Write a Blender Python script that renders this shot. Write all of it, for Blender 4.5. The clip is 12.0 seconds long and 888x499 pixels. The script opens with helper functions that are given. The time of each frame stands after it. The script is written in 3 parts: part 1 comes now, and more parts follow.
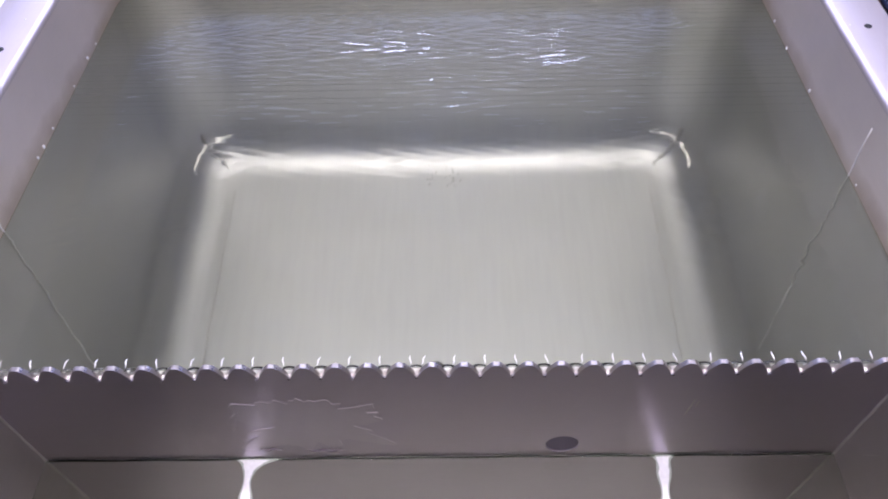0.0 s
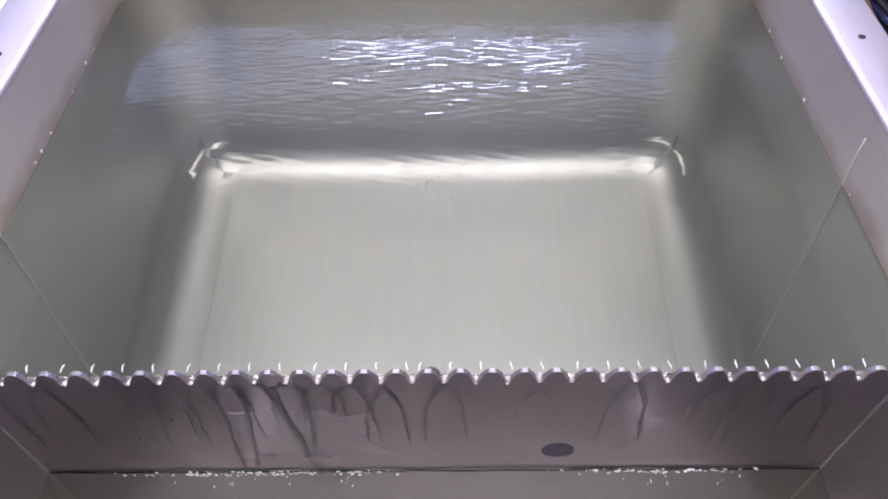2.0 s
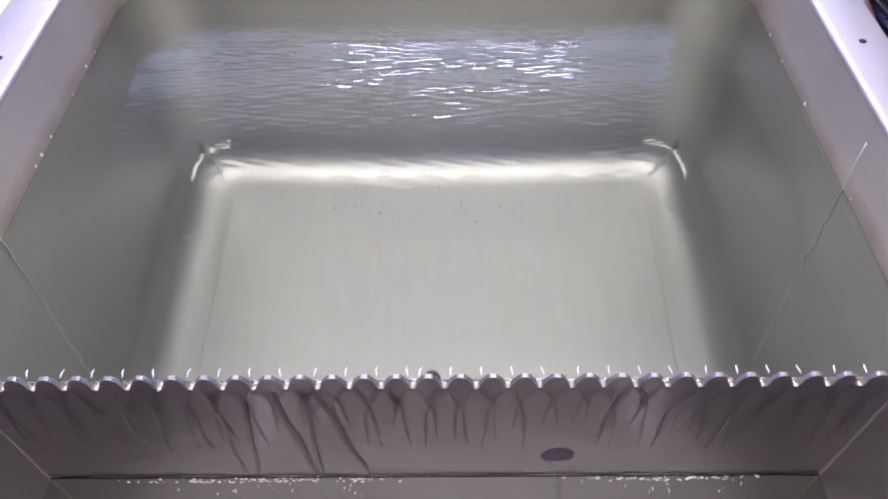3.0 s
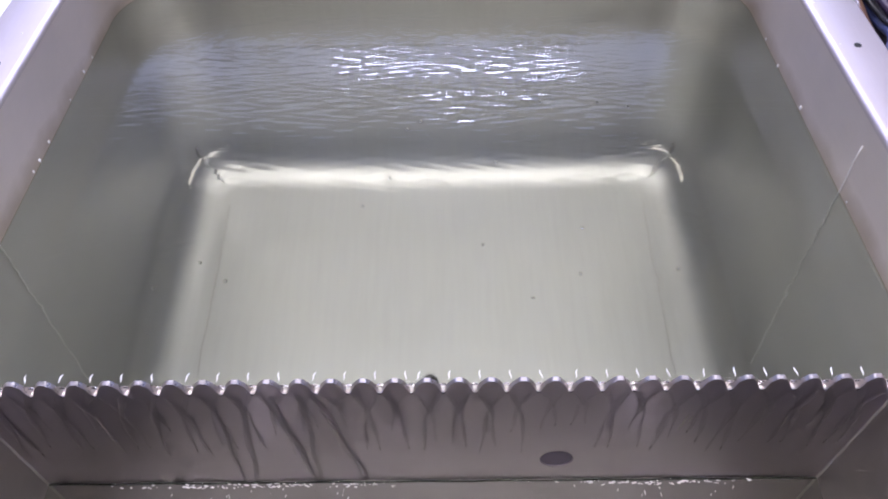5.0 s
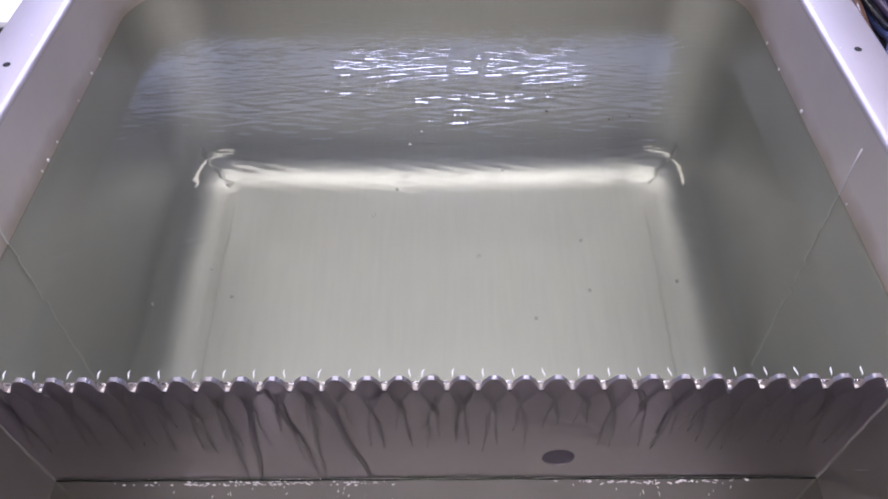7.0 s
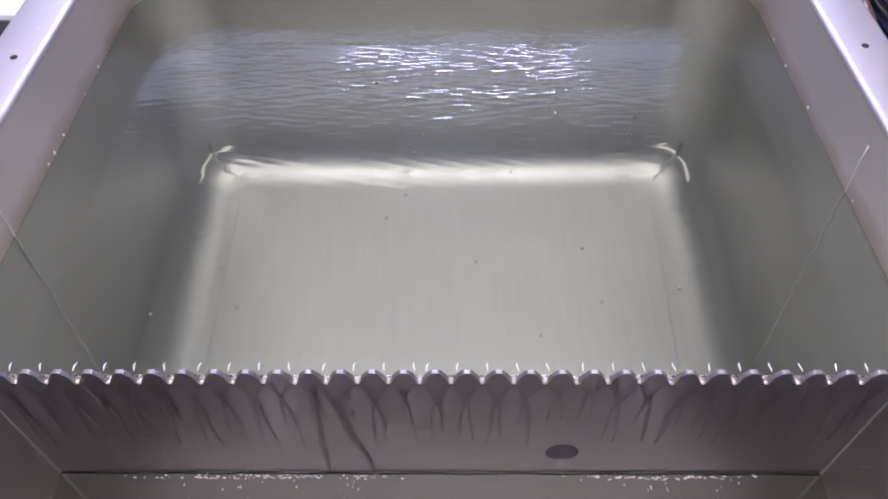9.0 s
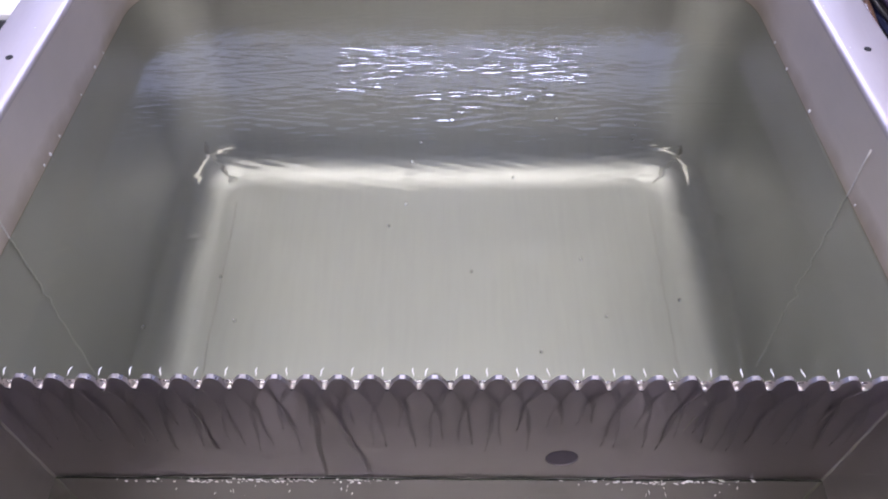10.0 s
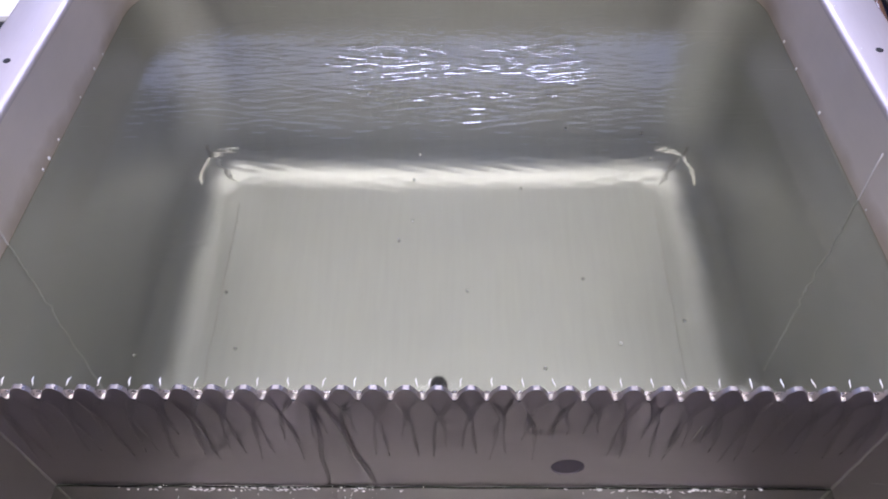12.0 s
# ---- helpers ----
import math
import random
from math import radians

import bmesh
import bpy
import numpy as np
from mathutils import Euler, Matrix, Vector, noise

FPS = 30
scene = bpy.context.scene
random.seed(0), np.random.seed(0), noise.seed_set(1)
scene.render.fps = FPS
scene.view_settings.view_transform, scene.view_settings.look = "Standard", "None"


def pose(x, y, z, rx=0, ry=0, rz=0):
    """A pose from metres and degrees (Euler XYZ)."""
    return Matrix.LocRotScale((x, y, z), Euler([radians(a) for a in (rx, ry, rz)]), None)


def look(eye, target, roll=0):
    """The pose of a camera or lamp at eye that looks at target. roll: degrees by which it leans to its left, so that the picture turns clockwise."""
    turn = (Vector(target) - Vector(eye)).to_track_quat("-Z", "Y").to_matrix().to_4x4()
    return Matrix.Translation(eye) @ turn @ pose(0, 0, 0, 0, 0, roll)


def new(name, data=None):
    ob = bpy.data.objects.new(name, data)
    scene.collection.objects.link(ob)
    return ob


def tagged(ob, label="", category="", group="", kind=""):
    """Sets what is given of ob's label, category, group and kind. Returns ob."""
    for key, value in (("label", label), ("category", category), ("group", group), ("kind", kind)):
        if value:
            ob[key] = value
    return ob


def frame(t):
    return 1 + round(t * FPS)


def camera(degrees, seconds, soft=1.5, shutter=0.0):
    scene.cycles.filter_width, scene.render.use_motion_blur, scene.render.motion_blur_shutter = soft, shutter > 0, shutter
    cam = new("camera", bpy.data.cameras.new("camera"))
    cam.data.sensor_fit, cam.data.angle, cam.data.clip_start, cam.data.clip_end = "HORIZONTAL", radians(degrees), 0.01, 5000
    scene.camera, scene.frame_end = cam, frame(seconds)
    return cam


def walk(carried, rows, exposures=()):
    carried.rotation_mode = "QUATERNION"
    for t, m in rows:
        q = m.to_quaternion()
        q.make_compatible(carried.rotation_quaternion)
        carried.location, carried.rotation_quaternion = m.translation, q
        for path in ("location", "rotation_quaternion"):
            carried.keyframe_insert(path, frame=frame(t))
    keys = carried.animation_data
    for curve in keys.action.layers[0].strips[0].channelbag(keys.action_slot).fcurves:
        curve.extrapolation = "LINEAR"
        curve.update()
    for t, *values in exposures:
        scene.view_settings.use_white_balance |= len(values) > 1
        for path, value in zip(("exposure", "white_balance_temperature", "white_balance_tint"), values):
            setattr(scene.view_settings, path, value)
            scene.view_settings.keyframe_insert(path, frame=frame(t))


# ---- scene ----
cam = camera(59.7, 12.0, soft=1.9)

PATH = [
    (0, (0.019, -0.324, 0.517), (-0.009, 0.982, -0.998), -1.7),
    (0.5, (0.019, -0.324, 0.518), (-0.01, 0.986, -0.993), -1.8),
    (1, (0.018, -0.326, 0.518), (-0.003, 0.987, -0.99), -1.4),
    (1.5, (0.017, -0.324, 0.519), (0.001, 0.989, -0.989), -1.1),
    (2, (0.018, -0.325, 0.52), (0.002, 0.991, -0.986), -1.0),
    (2.5, (0.017, -0.322, 0.522), (0.002, 0.991, -0.987), -1.0),
    (3, (0.018, -0.322, 0.522), (0.001, 0.995, -0.983), -1.0),
    (5, (0.017, -0.323, 0.523), (0.008, 1.002, -0.975), -0.9),
    (5.5, (0.017, -0.324, 0.524), (0.008, 1.003, -0.972), -0.7),
    (6, (0.015, -0.326, 0.524), (0.006, 1.004, -0.97), -0.7),
    (6.5, (0.015, -0.329, 0.525), (0.003, 1.004, -0.965), -0.8),
    (7, (0.015, -0.331, 0.526), (0.002, 1.003, -0.965), -0.8),
    (9, (0.014, -0.333, 0.525), (-0.009, 0.995, -0.971), -0.8),
    (9.5, (0.014, -0.331, 0.523), (-0.007, 0.998, -0.971), -0.7),
    (10, (0.012, -0.327, 0.522), (-0.004, 1.002, -0.972), -0.4),
    (10.5, (0.011, -0.321, 0.521), (-0.009, 1.006, -0.975), -0.6),
    (11, (0.014, -0.316, 0.52), (-0.011, 1.008, -0.978), -0.9),
    (11.5, (0.012, -0.313, 0.521), (-0.01, 1.007, -0.982), -0.7),
    (12, (0.012, -0.311, 0.522), (-0.014, 1.004, -0.984), -0.8),
]
walk(cam, [(t, look(eye, target, roll)) for t, eye, target, roll in PATH],
     exposures=[(0, -0.03, 6430, 15), (1.0, -0.03, 6440, 14), (2.5, -0.03, 6500, 13), (5.5, -0.04, 6500, 12), (6.5, -0.08, 6500, 12), (7.0, -0.22, 6500, 13), (9.5, -0.24, 6500, 13), (12, -0.24, 6500, 12)])

# ---- world and lights ----
world = bpy.data.worlds.new("world")
scene.world = world
world.use_nodes = True
world.node_tree.nodes["Background"].inputs[0].default_value = (0.55, 0.6, 0.7, 1)
world.node_tree.nodes["Background"].inputs[1].default_value = 0.05

WATER_Z = 0.0
HALF = 0.393         # half the inner width of the tank
BACK = 0.61          # inner face of the far wall
CORNER = 0.09        # radius of the far upright corners
BEND = 0.064         # radius of the bend between floor and walls
FLOOR = -0.515
RIM = 0.087
TROUGH = 0.372       # half the inner width of the trough below the weir
FRONT = -0.148       # outer wall of the overflow trough


def area_lamp(name, m, w, h, watts, colour):
    d = bpy.data.lights.new(name, "AREA")
    d.shape, d.size, d.size_y, d.energy, d.color = "RECTANGLE", w, h, watts, colour
    ob = new(name, d)
    ob.matrix_world = m
    return ob


LAMPS = ((0.02, -0.60, 14), (0.02, -0.20, 29), (0.02, 0.44, 25), (0.02, 1.17, 4))
for lx, ly, watts in LAMPS:
    area_lamp("ceiling_tube_light", pose(lx, ly, 2.09), 2.35, 0.05, watts, (1.0, 0.92, 0.985))


# ---- materials ----
def nodes_of(name):
    m = bpy.data.materials.new(name)
    m.use_nodes = True
    nt = m.node_tree
    return m, nt, nt.nodes["Principled BSDF"]


def steel(name, colour, rough, stretch=(3, 60, 3), metal=1.0, bump=0.05, spots=0.08, streak=0.0):
    """Brushed stainless steel: fine grain along one direction, soft cloudy stains and lime spots."""
    m, nt, b = nodes_of(name)
    n, l = nt.nodes, nt.links
    co = n.new("ShaderNodeTexCoord")
    mp = n.new("ShaderNodeMapping")
    mp.inputs["Scale"].default_value = stretch
    l.new(co.outputs["Object"], mp.inputs["Vector"])
    grain = n.new("ShaderNodeTexNoise")
    grain.inputs["Scale"].default_value = 14
    grain.inputs["Detail"].default_value = 6
    l.new(mp.outputs[0], grain.inputs["Vector"])
    cloud = n.new("ShaderNodeTexNoise")
    cloud.inputs["Scale"].default_value = 7
    cloud.inputs["Detail"].default_value = 5
    cloud.inputs["Roughness"].default_value = 0.6
    l.new(co.outputs["Object"], cloud.inputs["Vector"])
    mix = n.new("ShaderNodeMix")
    mix.data_type = "RGBA"
    mix.inputs["A"].default_value = (*[c * (1 - spots) for c in colour], 1)
    mix.inputs["B"].default_value = (*[min(1, c * (1 + spots)) for c in colour], 1)
    both = n.new("ShaderNodeMix")
    both.inputs["Factor"].default_value = streak
    l.new(cloud.outputs["Fac"], both.inputs["A"])
    l.new(grain.outputs["Fac"], both.inputs["B"])
    l.new(both.outputs["Result"], mix.inputs["Factor"])
    l.new(mix.outputs["Result"], b.inputs["Base Color"])
    rr = n.new("ShaderNodeMapRange")
    rr.inputs["To Min"].default_value = rough - 0.06
    rr.inputs["To Max"].default_value = rough + 0.08
    l.new(cloud.outputs["Fac"], rr.inputs["Value"])
    gr = n.new("ShaderNodeMapRange")
    gr.inputs["From Min"].default_value, gr.inputs["From Max"].default_value = 0.3, 0.7
    gr.inputs["To Min"].default_value, gr.inputs["To Max"].default_value = -0.03, 0.03
    l.new(grain.outputs["Fac"], gr.inputs["Value"])
    add = n.new("ShaderNodeMath")
    l.new(rr.outputs[0], add.inputs[0])
    l.new(gr.outputs[0], add.inputs[1])
    l.new(add.outputs[0], b.inputs["Roughness"])
    bp = n.new("ShaderNodeBump")
    bp.inputs["Strength"].default_value = bump
    bp.inputs["Distance"].default_value = 0.001
    l.new(grain.outputs["Fac"], bp.inputs["Height"])
    l.new(bp.outputs[0], b.inputs["Normal"])
    b.inputs["Metallic"].default_value = metal
    return m


def plain(name, colour, rough=0.5, metal=0.0, vary=0.12, scale=30, bump=0.03):
    m, nt, b = nodes_of(name)
    n, l = nt.nodes, nt.links
    co = n.new("ShaderNodeTexCoord")
    no = n.new("ShaderNodeTexNoise")
    no.inputs["Scale"].default_value = scale
    no.inputs["Detail"].default_value = 6
    l.new(co.outputs["Object"], no.inputs["Vector"])
    mix = n.new("ShaderNodeMix")
    mix.data_type = "RGBA"
    mix.inputs["A"].default_value = (*[c * (1 - vary) for c in colour], 1)
    mix.inputs["B"].default_value = (*[min(1, c * (1 + vary)) for c in colour], 1)
    l.new(no.outputs["Fac"], mix.inputs["Factor"])
    l.new(mix.outputs["Result"], b.inputs["Base Color"])
    bp = n.new("ShaderNodeBump")
    bp.inputs["Strength"].default_value = bump
    bp.inputs["Distance"].default_value = 0.002
    l.new(no.outputs["Fac"], bp.inputs["Height"])
    l.new(bp.outputs[0], b.inputs["Normal"])
    b.inputs["Roughness"].default_value = rough
    b.inputs["Metallic"].default_value = metal
    return m


def glow(name, colour, strength):
    m, nt, b = nodes_of(name)
    b.inputs["Base Color"].default_value = (0.8, 0.8, 0.8, 1)
    b.inputs["Emission Color"].default_value = (*colour, 1)
    b.inputs["Emission Strength"].default_value = strength
    return m


def clear(name, colour=(1, 1, 1), ior=1.333, rough=0.0):
    m, nt, b = nodes_of(name)
    b.inputs["Base Color"].default_value = (*colour, 1)
    b.inputs["Roughness"].default_value = rough
    b.inputs["IOR"].default_value = ior
    b.inputs["Transmission Weight"].default_value = 1.0
    return m


STEEL_BASIN = steel("brushed_steel_basin", (0.60, 0.60, 0.575), 0.46, (11, 0.8, 0.8), spots=0.12, streak=0.7)
STEEL_WEIR = steel("brushed_steel_weir", (0.53, 0.475, 0.535), 0.35, (2, 3, 40))
STEEL_TROUGH = steel("dull_trough_steel", (0.56, 0.53, 0.50), 0.42, (3, 3, 40), spots=0.2)
# Lighter copy of the basin steel: the brighter look above water is painted in.
STEEL_COLLAR = steel("lit_wall_steel", (0.78, 0.715, 0.675), 0.58, (3, 3, 40), spots=0.15)


def scum_line(m, top):
    """A brownish lime stain of uneven height along the brim."""
    nt = m.node_tree
    n, l = nt.nodes, nt.links
    b = n["Principled BSDF"]
    base = b.inputs["Base Color"].links[0].from_socket
    co = n.new("ShaderNodeTexCoord")
    sep = n.new("ShaderNodeSeparateXYZ")
    l.new(co.outputs["Object"], sep.inputs[0])
    no = n.new("ShaderNodeTexNoise")
    no.inputs["Scale"].default_value = 22
    no.inputs["Detail"].default_value = 5
    l.new(co.outputs["Object"], no.inputs["Vector"])
    ma = n.new("ShaderNodeMath")
    ma.operation = "MULTIPLY_ADD"
    ma.inputs[1].default_value = -0.03
    l.new(no.outputs["Fac"], ma.inputs[0])
    l.new(sep.outputs["Z"], ma.inputs[2])
    mr = n.new("ShaderNodeMapRange")
    mr.inputs["From Min"].default_value, mr.inputs["From Max"].default_value = top - 0.028, top - 0.008
    mr.inputs["To Min"].default_value, mr.inputs["To Max"].default_value = 0.75, 0.0
    l.new(ma.outputs[0], mr.inputs["Value"])
    mx = n.new("ShaderNodeMix")
    mx.data_type = "RGBA"
    l.new(mr.outputs[0], mx.inputs["Factor"])
    l.new(base, mx.inputs["A"])
    mx.inputs["B"].default_value = (0.50, 0.42, 0.34, 1)
    l.new(mx.outputs["Result"], b.inputs["Base Color"])


scum_line(STEEL_COLLAR, 0.012)
STEEL_RIM = steel("satin_steel_rim", (0.66, 0.60, 0.585), 0.58, (30, 3, 30))
STEEL_TOOTH = steel("cut_steel_edge", (0.60, 0.56, 0.54), 0.28, (20, 20, 20))
WELD = steel("weld_bead_steel", (0.78, 0.77, 0.72), 0.45, (90, 90, 90), metal=0.15, bump=0.4)
SEAM = steel("ground_seam_steel", (0.56, 0.54, 0.50), 0.4, (90, 90, 90), metal=0.7, bump=0.4)
BEAD = steel("bright_weld_bead", (0.90, 0.88, 0.82), 0.28, (90, 90, 90), bump=0.4)
DARK_WELD = steel("tinted_weld", (0.50, 0.48, 0.44), 0.38, (90, 90, 90), bump=0.4)
BLACK = plain("hole_shade_black", (0.012, 0.012, 0.012), 0.7)
# Dark tone for the painted shade of the overflow hole and for dirt threads.
DULL = plain("recess_shade_and_dirt", (0.19, 0.165, 0.18), 0.6)
DARK_STEEL = steel("dark_strainer_steel", (0.10, 0.095, 0.09), 0.4, (30, 30, 30))
WATER = clear("tank_water", (0.262, 0.287, 0.236), rough=0.075)
TROUGH_WATER = clear("trough_water", (0.19, 0.225, 0.185))
FILM = clear("running_water", (1, 1, 1))
STAIN = steel("lime_stained_steel", (0.58, 0.53, 0.57), 0.40, (2, 3, 40), metal=0.9, spots=0.14)
# White for splash and for glints: highlights are put into the colour.
SPLASH_GLINT = plain("white_splash_glint", (0.85, 0.85, 0.84), 0.25, vary=0.15, scale=300)
DROP = clear("water_drop", (1, 1, 1))
WALL = plain("painted_wall", (0.40, 0.43, 0.52), 0.8, scale=6)
CEIL = plain("ceiling_paint", (0.62, 0.64, 0.70), 0.85, scale=6)
CONCRETE = plain("concrete_floor", (0.10, 0.10, 0.10), 0.7, scale=9, vary=0.25)
DAYLIGHT = glow("frosted_daylight_pane", (0.49, 0.56, 1.0), 3.8)
TUBE = glow("cool_lamp_diffuser", (0.55, 0.62, 1.0), 72)
PANEL = glow("ceiling_lamp_diffuser", (1.0, 0.95, 0.98), 2)
FRAME = plain("grey_frame_paint", (0.35, 0.36, 0.38), 0.45)
WHITE_PLASTIC = plain("white_plastic", (0.82, 0.82, 0.84), 0.4, vary=0.04)
BLACK_PLASTIC = plain("black_plastic", (0.012, 0.012, 0.013), 0.85)
BENCH = plain("dark_bench_top", (0.035, 0.03, 0.035), 0.55, vary=0.3)


# ---- mesh helpers ----
def mesh_ob(name, bm, material, parent=None, label="", smooth=False):
    bmesh.ops.recalc_face_normals(bm, faces=bm.faces)
    return raw_ob(name, bm, material, parent, label, smooth)


def raw_ob(name, bm, material, parent=None, label="", smooth=False):
    me = bpy.data.meshes.new(name)
    bm.to_mesh(me)
    bm.free()
    me.materials.append(material)
    if smooth:
        me.polygons.foreach_set("use_smooth", [True] * len(me.polygons))
    ob = new(name, me)
    if parent:
        ob.parent = parent
    if label:
        ob["label"] = label
    return ob


def part(name, bm, material, parent, label="", smooth=False):
    return mesh_ob(name, bm, material, parent, label, smooth)


def box(bm, x0, x1, y0, y1, z0, z1, bevel=0.0):
    made = bmesh.ops.create_cube(bm, size=1.0, matrix=Matrix.Translation(((x0 + x1) / 2, (y0 + y1) / 2, (z0 + z1) / 2))
                                 @ Matrix.Diagonal((x1 - x0, y1 - y0, z1 - z0, 1)))
    if bevel:
        edges = {e for v in made["verts"] for e in v.link_edges}
        bmesh.ops.bevel(bm, geom=list(edges), offset=bevel, segments=2, affect="EDGES", profile=0.5)
    return bm


def tube(points, radius, sides=8, flat=1.0):
    """A closed tube along points, tapering to its ends."""
    bm = bmesh.new()
    rings = []
    pts = [Vector(p) for p in points]
    for i, p in enumerate(pts):
        t = (pts[min(i + 1, len(pts) - 1)] - pts[max(i - 1, 0)]).normalized()
        a = t.orthogonal().normalized()
        c = t.cross(a)
        r = radius(i / (len(pts) - 1)) if callable(radius) else radius
        rings.append([bm.verts.new(p + r * (math.cos(k * 2 * math.pi / sides) * a + math.sin(k * 2 * math.pi / sides) * c * flat))
                      for k in range(sides)])
    for r0, r1 in zip(rings, rings[1:]):
        for k in range(sides):
            bm.faces.new((r0[k], r0[(k + 1) % sides], r1[(k + 1) % sides], r1[k]))
    bm.faces.new(rings[0][::-1])
    bm.faces.new(rings[-1])
    return bm


def plan(offset, front, back, half, r_back, r_front, n=14):
    """A rounded rectangle seen from above, moved outwards by offset; anticlockwise from the front-left corner."""
    pts = []
    for cx, cy, r, a0 in ((-half + r_front, front + r_front, r_front, 180), (half - r_front, front + r_front, r_front, 270),
                          (half - r_back, back - r_back, r_back, 0), (-half + r_back, back - r_back, r_back, 90)):
        for i in range(n + 1):
            a = radians(a0 + 90 * i / n)
            rr = max(r + offset, 0.0)
            if r + offset < 0:
                cx2, cy2 = cx - (r + offset) * (1 if cx < 0 else -1) * -1, cy
            pts.append((cx + rr * math.cos(a), cy + rr * math.sin(a)))
    return pts


def loft(rings, closed=True, cap=False):
    bm = bmesh.new()
    rows = [[bm.verts.new(p) for p in ring] for ring in rings]
    n = len(rows[0])
    for a, b in zip(rows, rows[1:]):
        for i in range(n if closed else n - 1):
            bm.faces.new((a[i], a[(i + 1) % n], b[(i + 1) % n], b[i]))
    if cap:
        bm.faces.new(rows[-1])
    return bm


# ---- room ----
def room():
    X, Y0, Y1, Z0, Z1 = 2.6, -2.4, 3.1, -0.87, 2.2
    T = 0.15
    tagged(mesh_ob("floor", box(bmesh.new(), -X, X, Y0, Y1, Z0 - T, Z0), CONCRETE), "grey concrete workshop floor under the tank", "floor", kind="structure")
    tagged(mesh_ob("ceiling", box(bmesh.new(), -X, X, Y0, Y1, Z1, Z1 + T), CEIL), "plain white painted workshop ceiling with long tube lamps", "ceiling", kind="structure")
    tagged(mesh_ob("wall_west", box(bmesh.new(), -X - T, -X, Y0, Y1, Z0 - T, Z1 + T), WALL), "plain pale blue-grey painted workshop wall", "wall", kind="structure")
    tagged(mesh_ob("wall_east", box(bmesh.new(), X, X + T, Y0, Y1, Z0 - T, Z1 + T), WALL), "plain pale blue-grey painted workshop wall", "wall", kind="structure")
    tagged(mesh_ob("wall_south", box(bmesh.new(), -X - T, X + T, Y0 - T, Y0, Z0 - T, Z1 + T), WALL), "plain pale blue-grey painted workshop wall", "wall", kind="structure")
    wx0, wx1, wz0, wz1 = -2.3, 1.22, 1.02, 2.15
    bm = bmesh.new()
    box(bm, -X - T, X + T, Y1, Y1 + T, Z0 - T, wz0)
    box(bm, -X - T, X + T, Y1, Y1 + T, wz1, Z1 + T)
    box(bm, -X - T, wx0, Y1, Y1 + T, wz0, wz1)
    box(bm, wx1, X + T, Y1, Y1 + T, wz0, wz1)
    tagged(mesh_ob("wall_north", bm, WALL), "pale blue-grey painted wall with a long high window", "wall", kind="structure")
    win = tagged(new("window_1"), "long high window with one frosted bluish pane", "window", kind="structure")
    part("pane", box(bmesh.new(), wx0 + 0.02, wx1 - 0.02, Y1 + 0.06, Y1 + 0.07, wz0 + 0.02, wz1 - 0.02), DAYLIGHT, win)
    bm = bmesh.new()
    for a in (wx0, wx1 - 0.022):
        box(bm, a, a + 0.022, Y1 + 0.04, Y1 + 0.09, wz0, wz1)
    box(bm, wx0, wx1, Y1 + 0.042, Y1 + 0.088, wz0, wz0 + 0.022)
    box(bm, wx0, wx1, Y1 + 0.042, Y1 + 0.088, wz1 - 0.022, wz1)
    part("window_frame", bm, FRAME, win)
    lamp = tagged(new("hanging_lamp"), "cool white strip lamp hung on two rods before the window", "lamp")
    part("housing", box(bmesh.new(), -0.52, 0.64, 2.80, 2.86, 1.04, 1.36, 0.006), FRAME, lamp)
    part("diffuser", box(bmesh.new(), -0.50, 0.62, 2.775, 2.798, 1.06, 1.33, 0.004), TUBE, lamp)
    for rx in (-0.4, 0.52):
        part("rod", tube([(rx, 2.83, 1.355), (rx, 2.83, 1.8), (rx, 2.83, 2.199)], 0.005, 8), FRAME, lamp)
    for lx, ly, watts in LAMPS:
        lamp = tagged(new("ceiling_lamp"), "long white tube lamp fixed to the ceiling above the tank", "lamp", "ceiling lamps")
        part("housing", box(bmesh.new(), lx - 1.21, lx + 1.21, ly - 0.07, ly + 0.07, 2.13, 2.198, 0.006), FRAME, lamp)
        part("diffuser", box(bmesh.new(), lx - 1.18, lx + 1.18, ly - 0.025, ly + 0.025, 2.10, 2.128, 0.004), PANEL, lamp)


room()


# ---- the tank ----
def trough_half(z):
    """Half the trough's width at a height: its ends lean inwards towards the bottom."""
    return TROUGH + 0.001 + 0.066 * min(0, z)


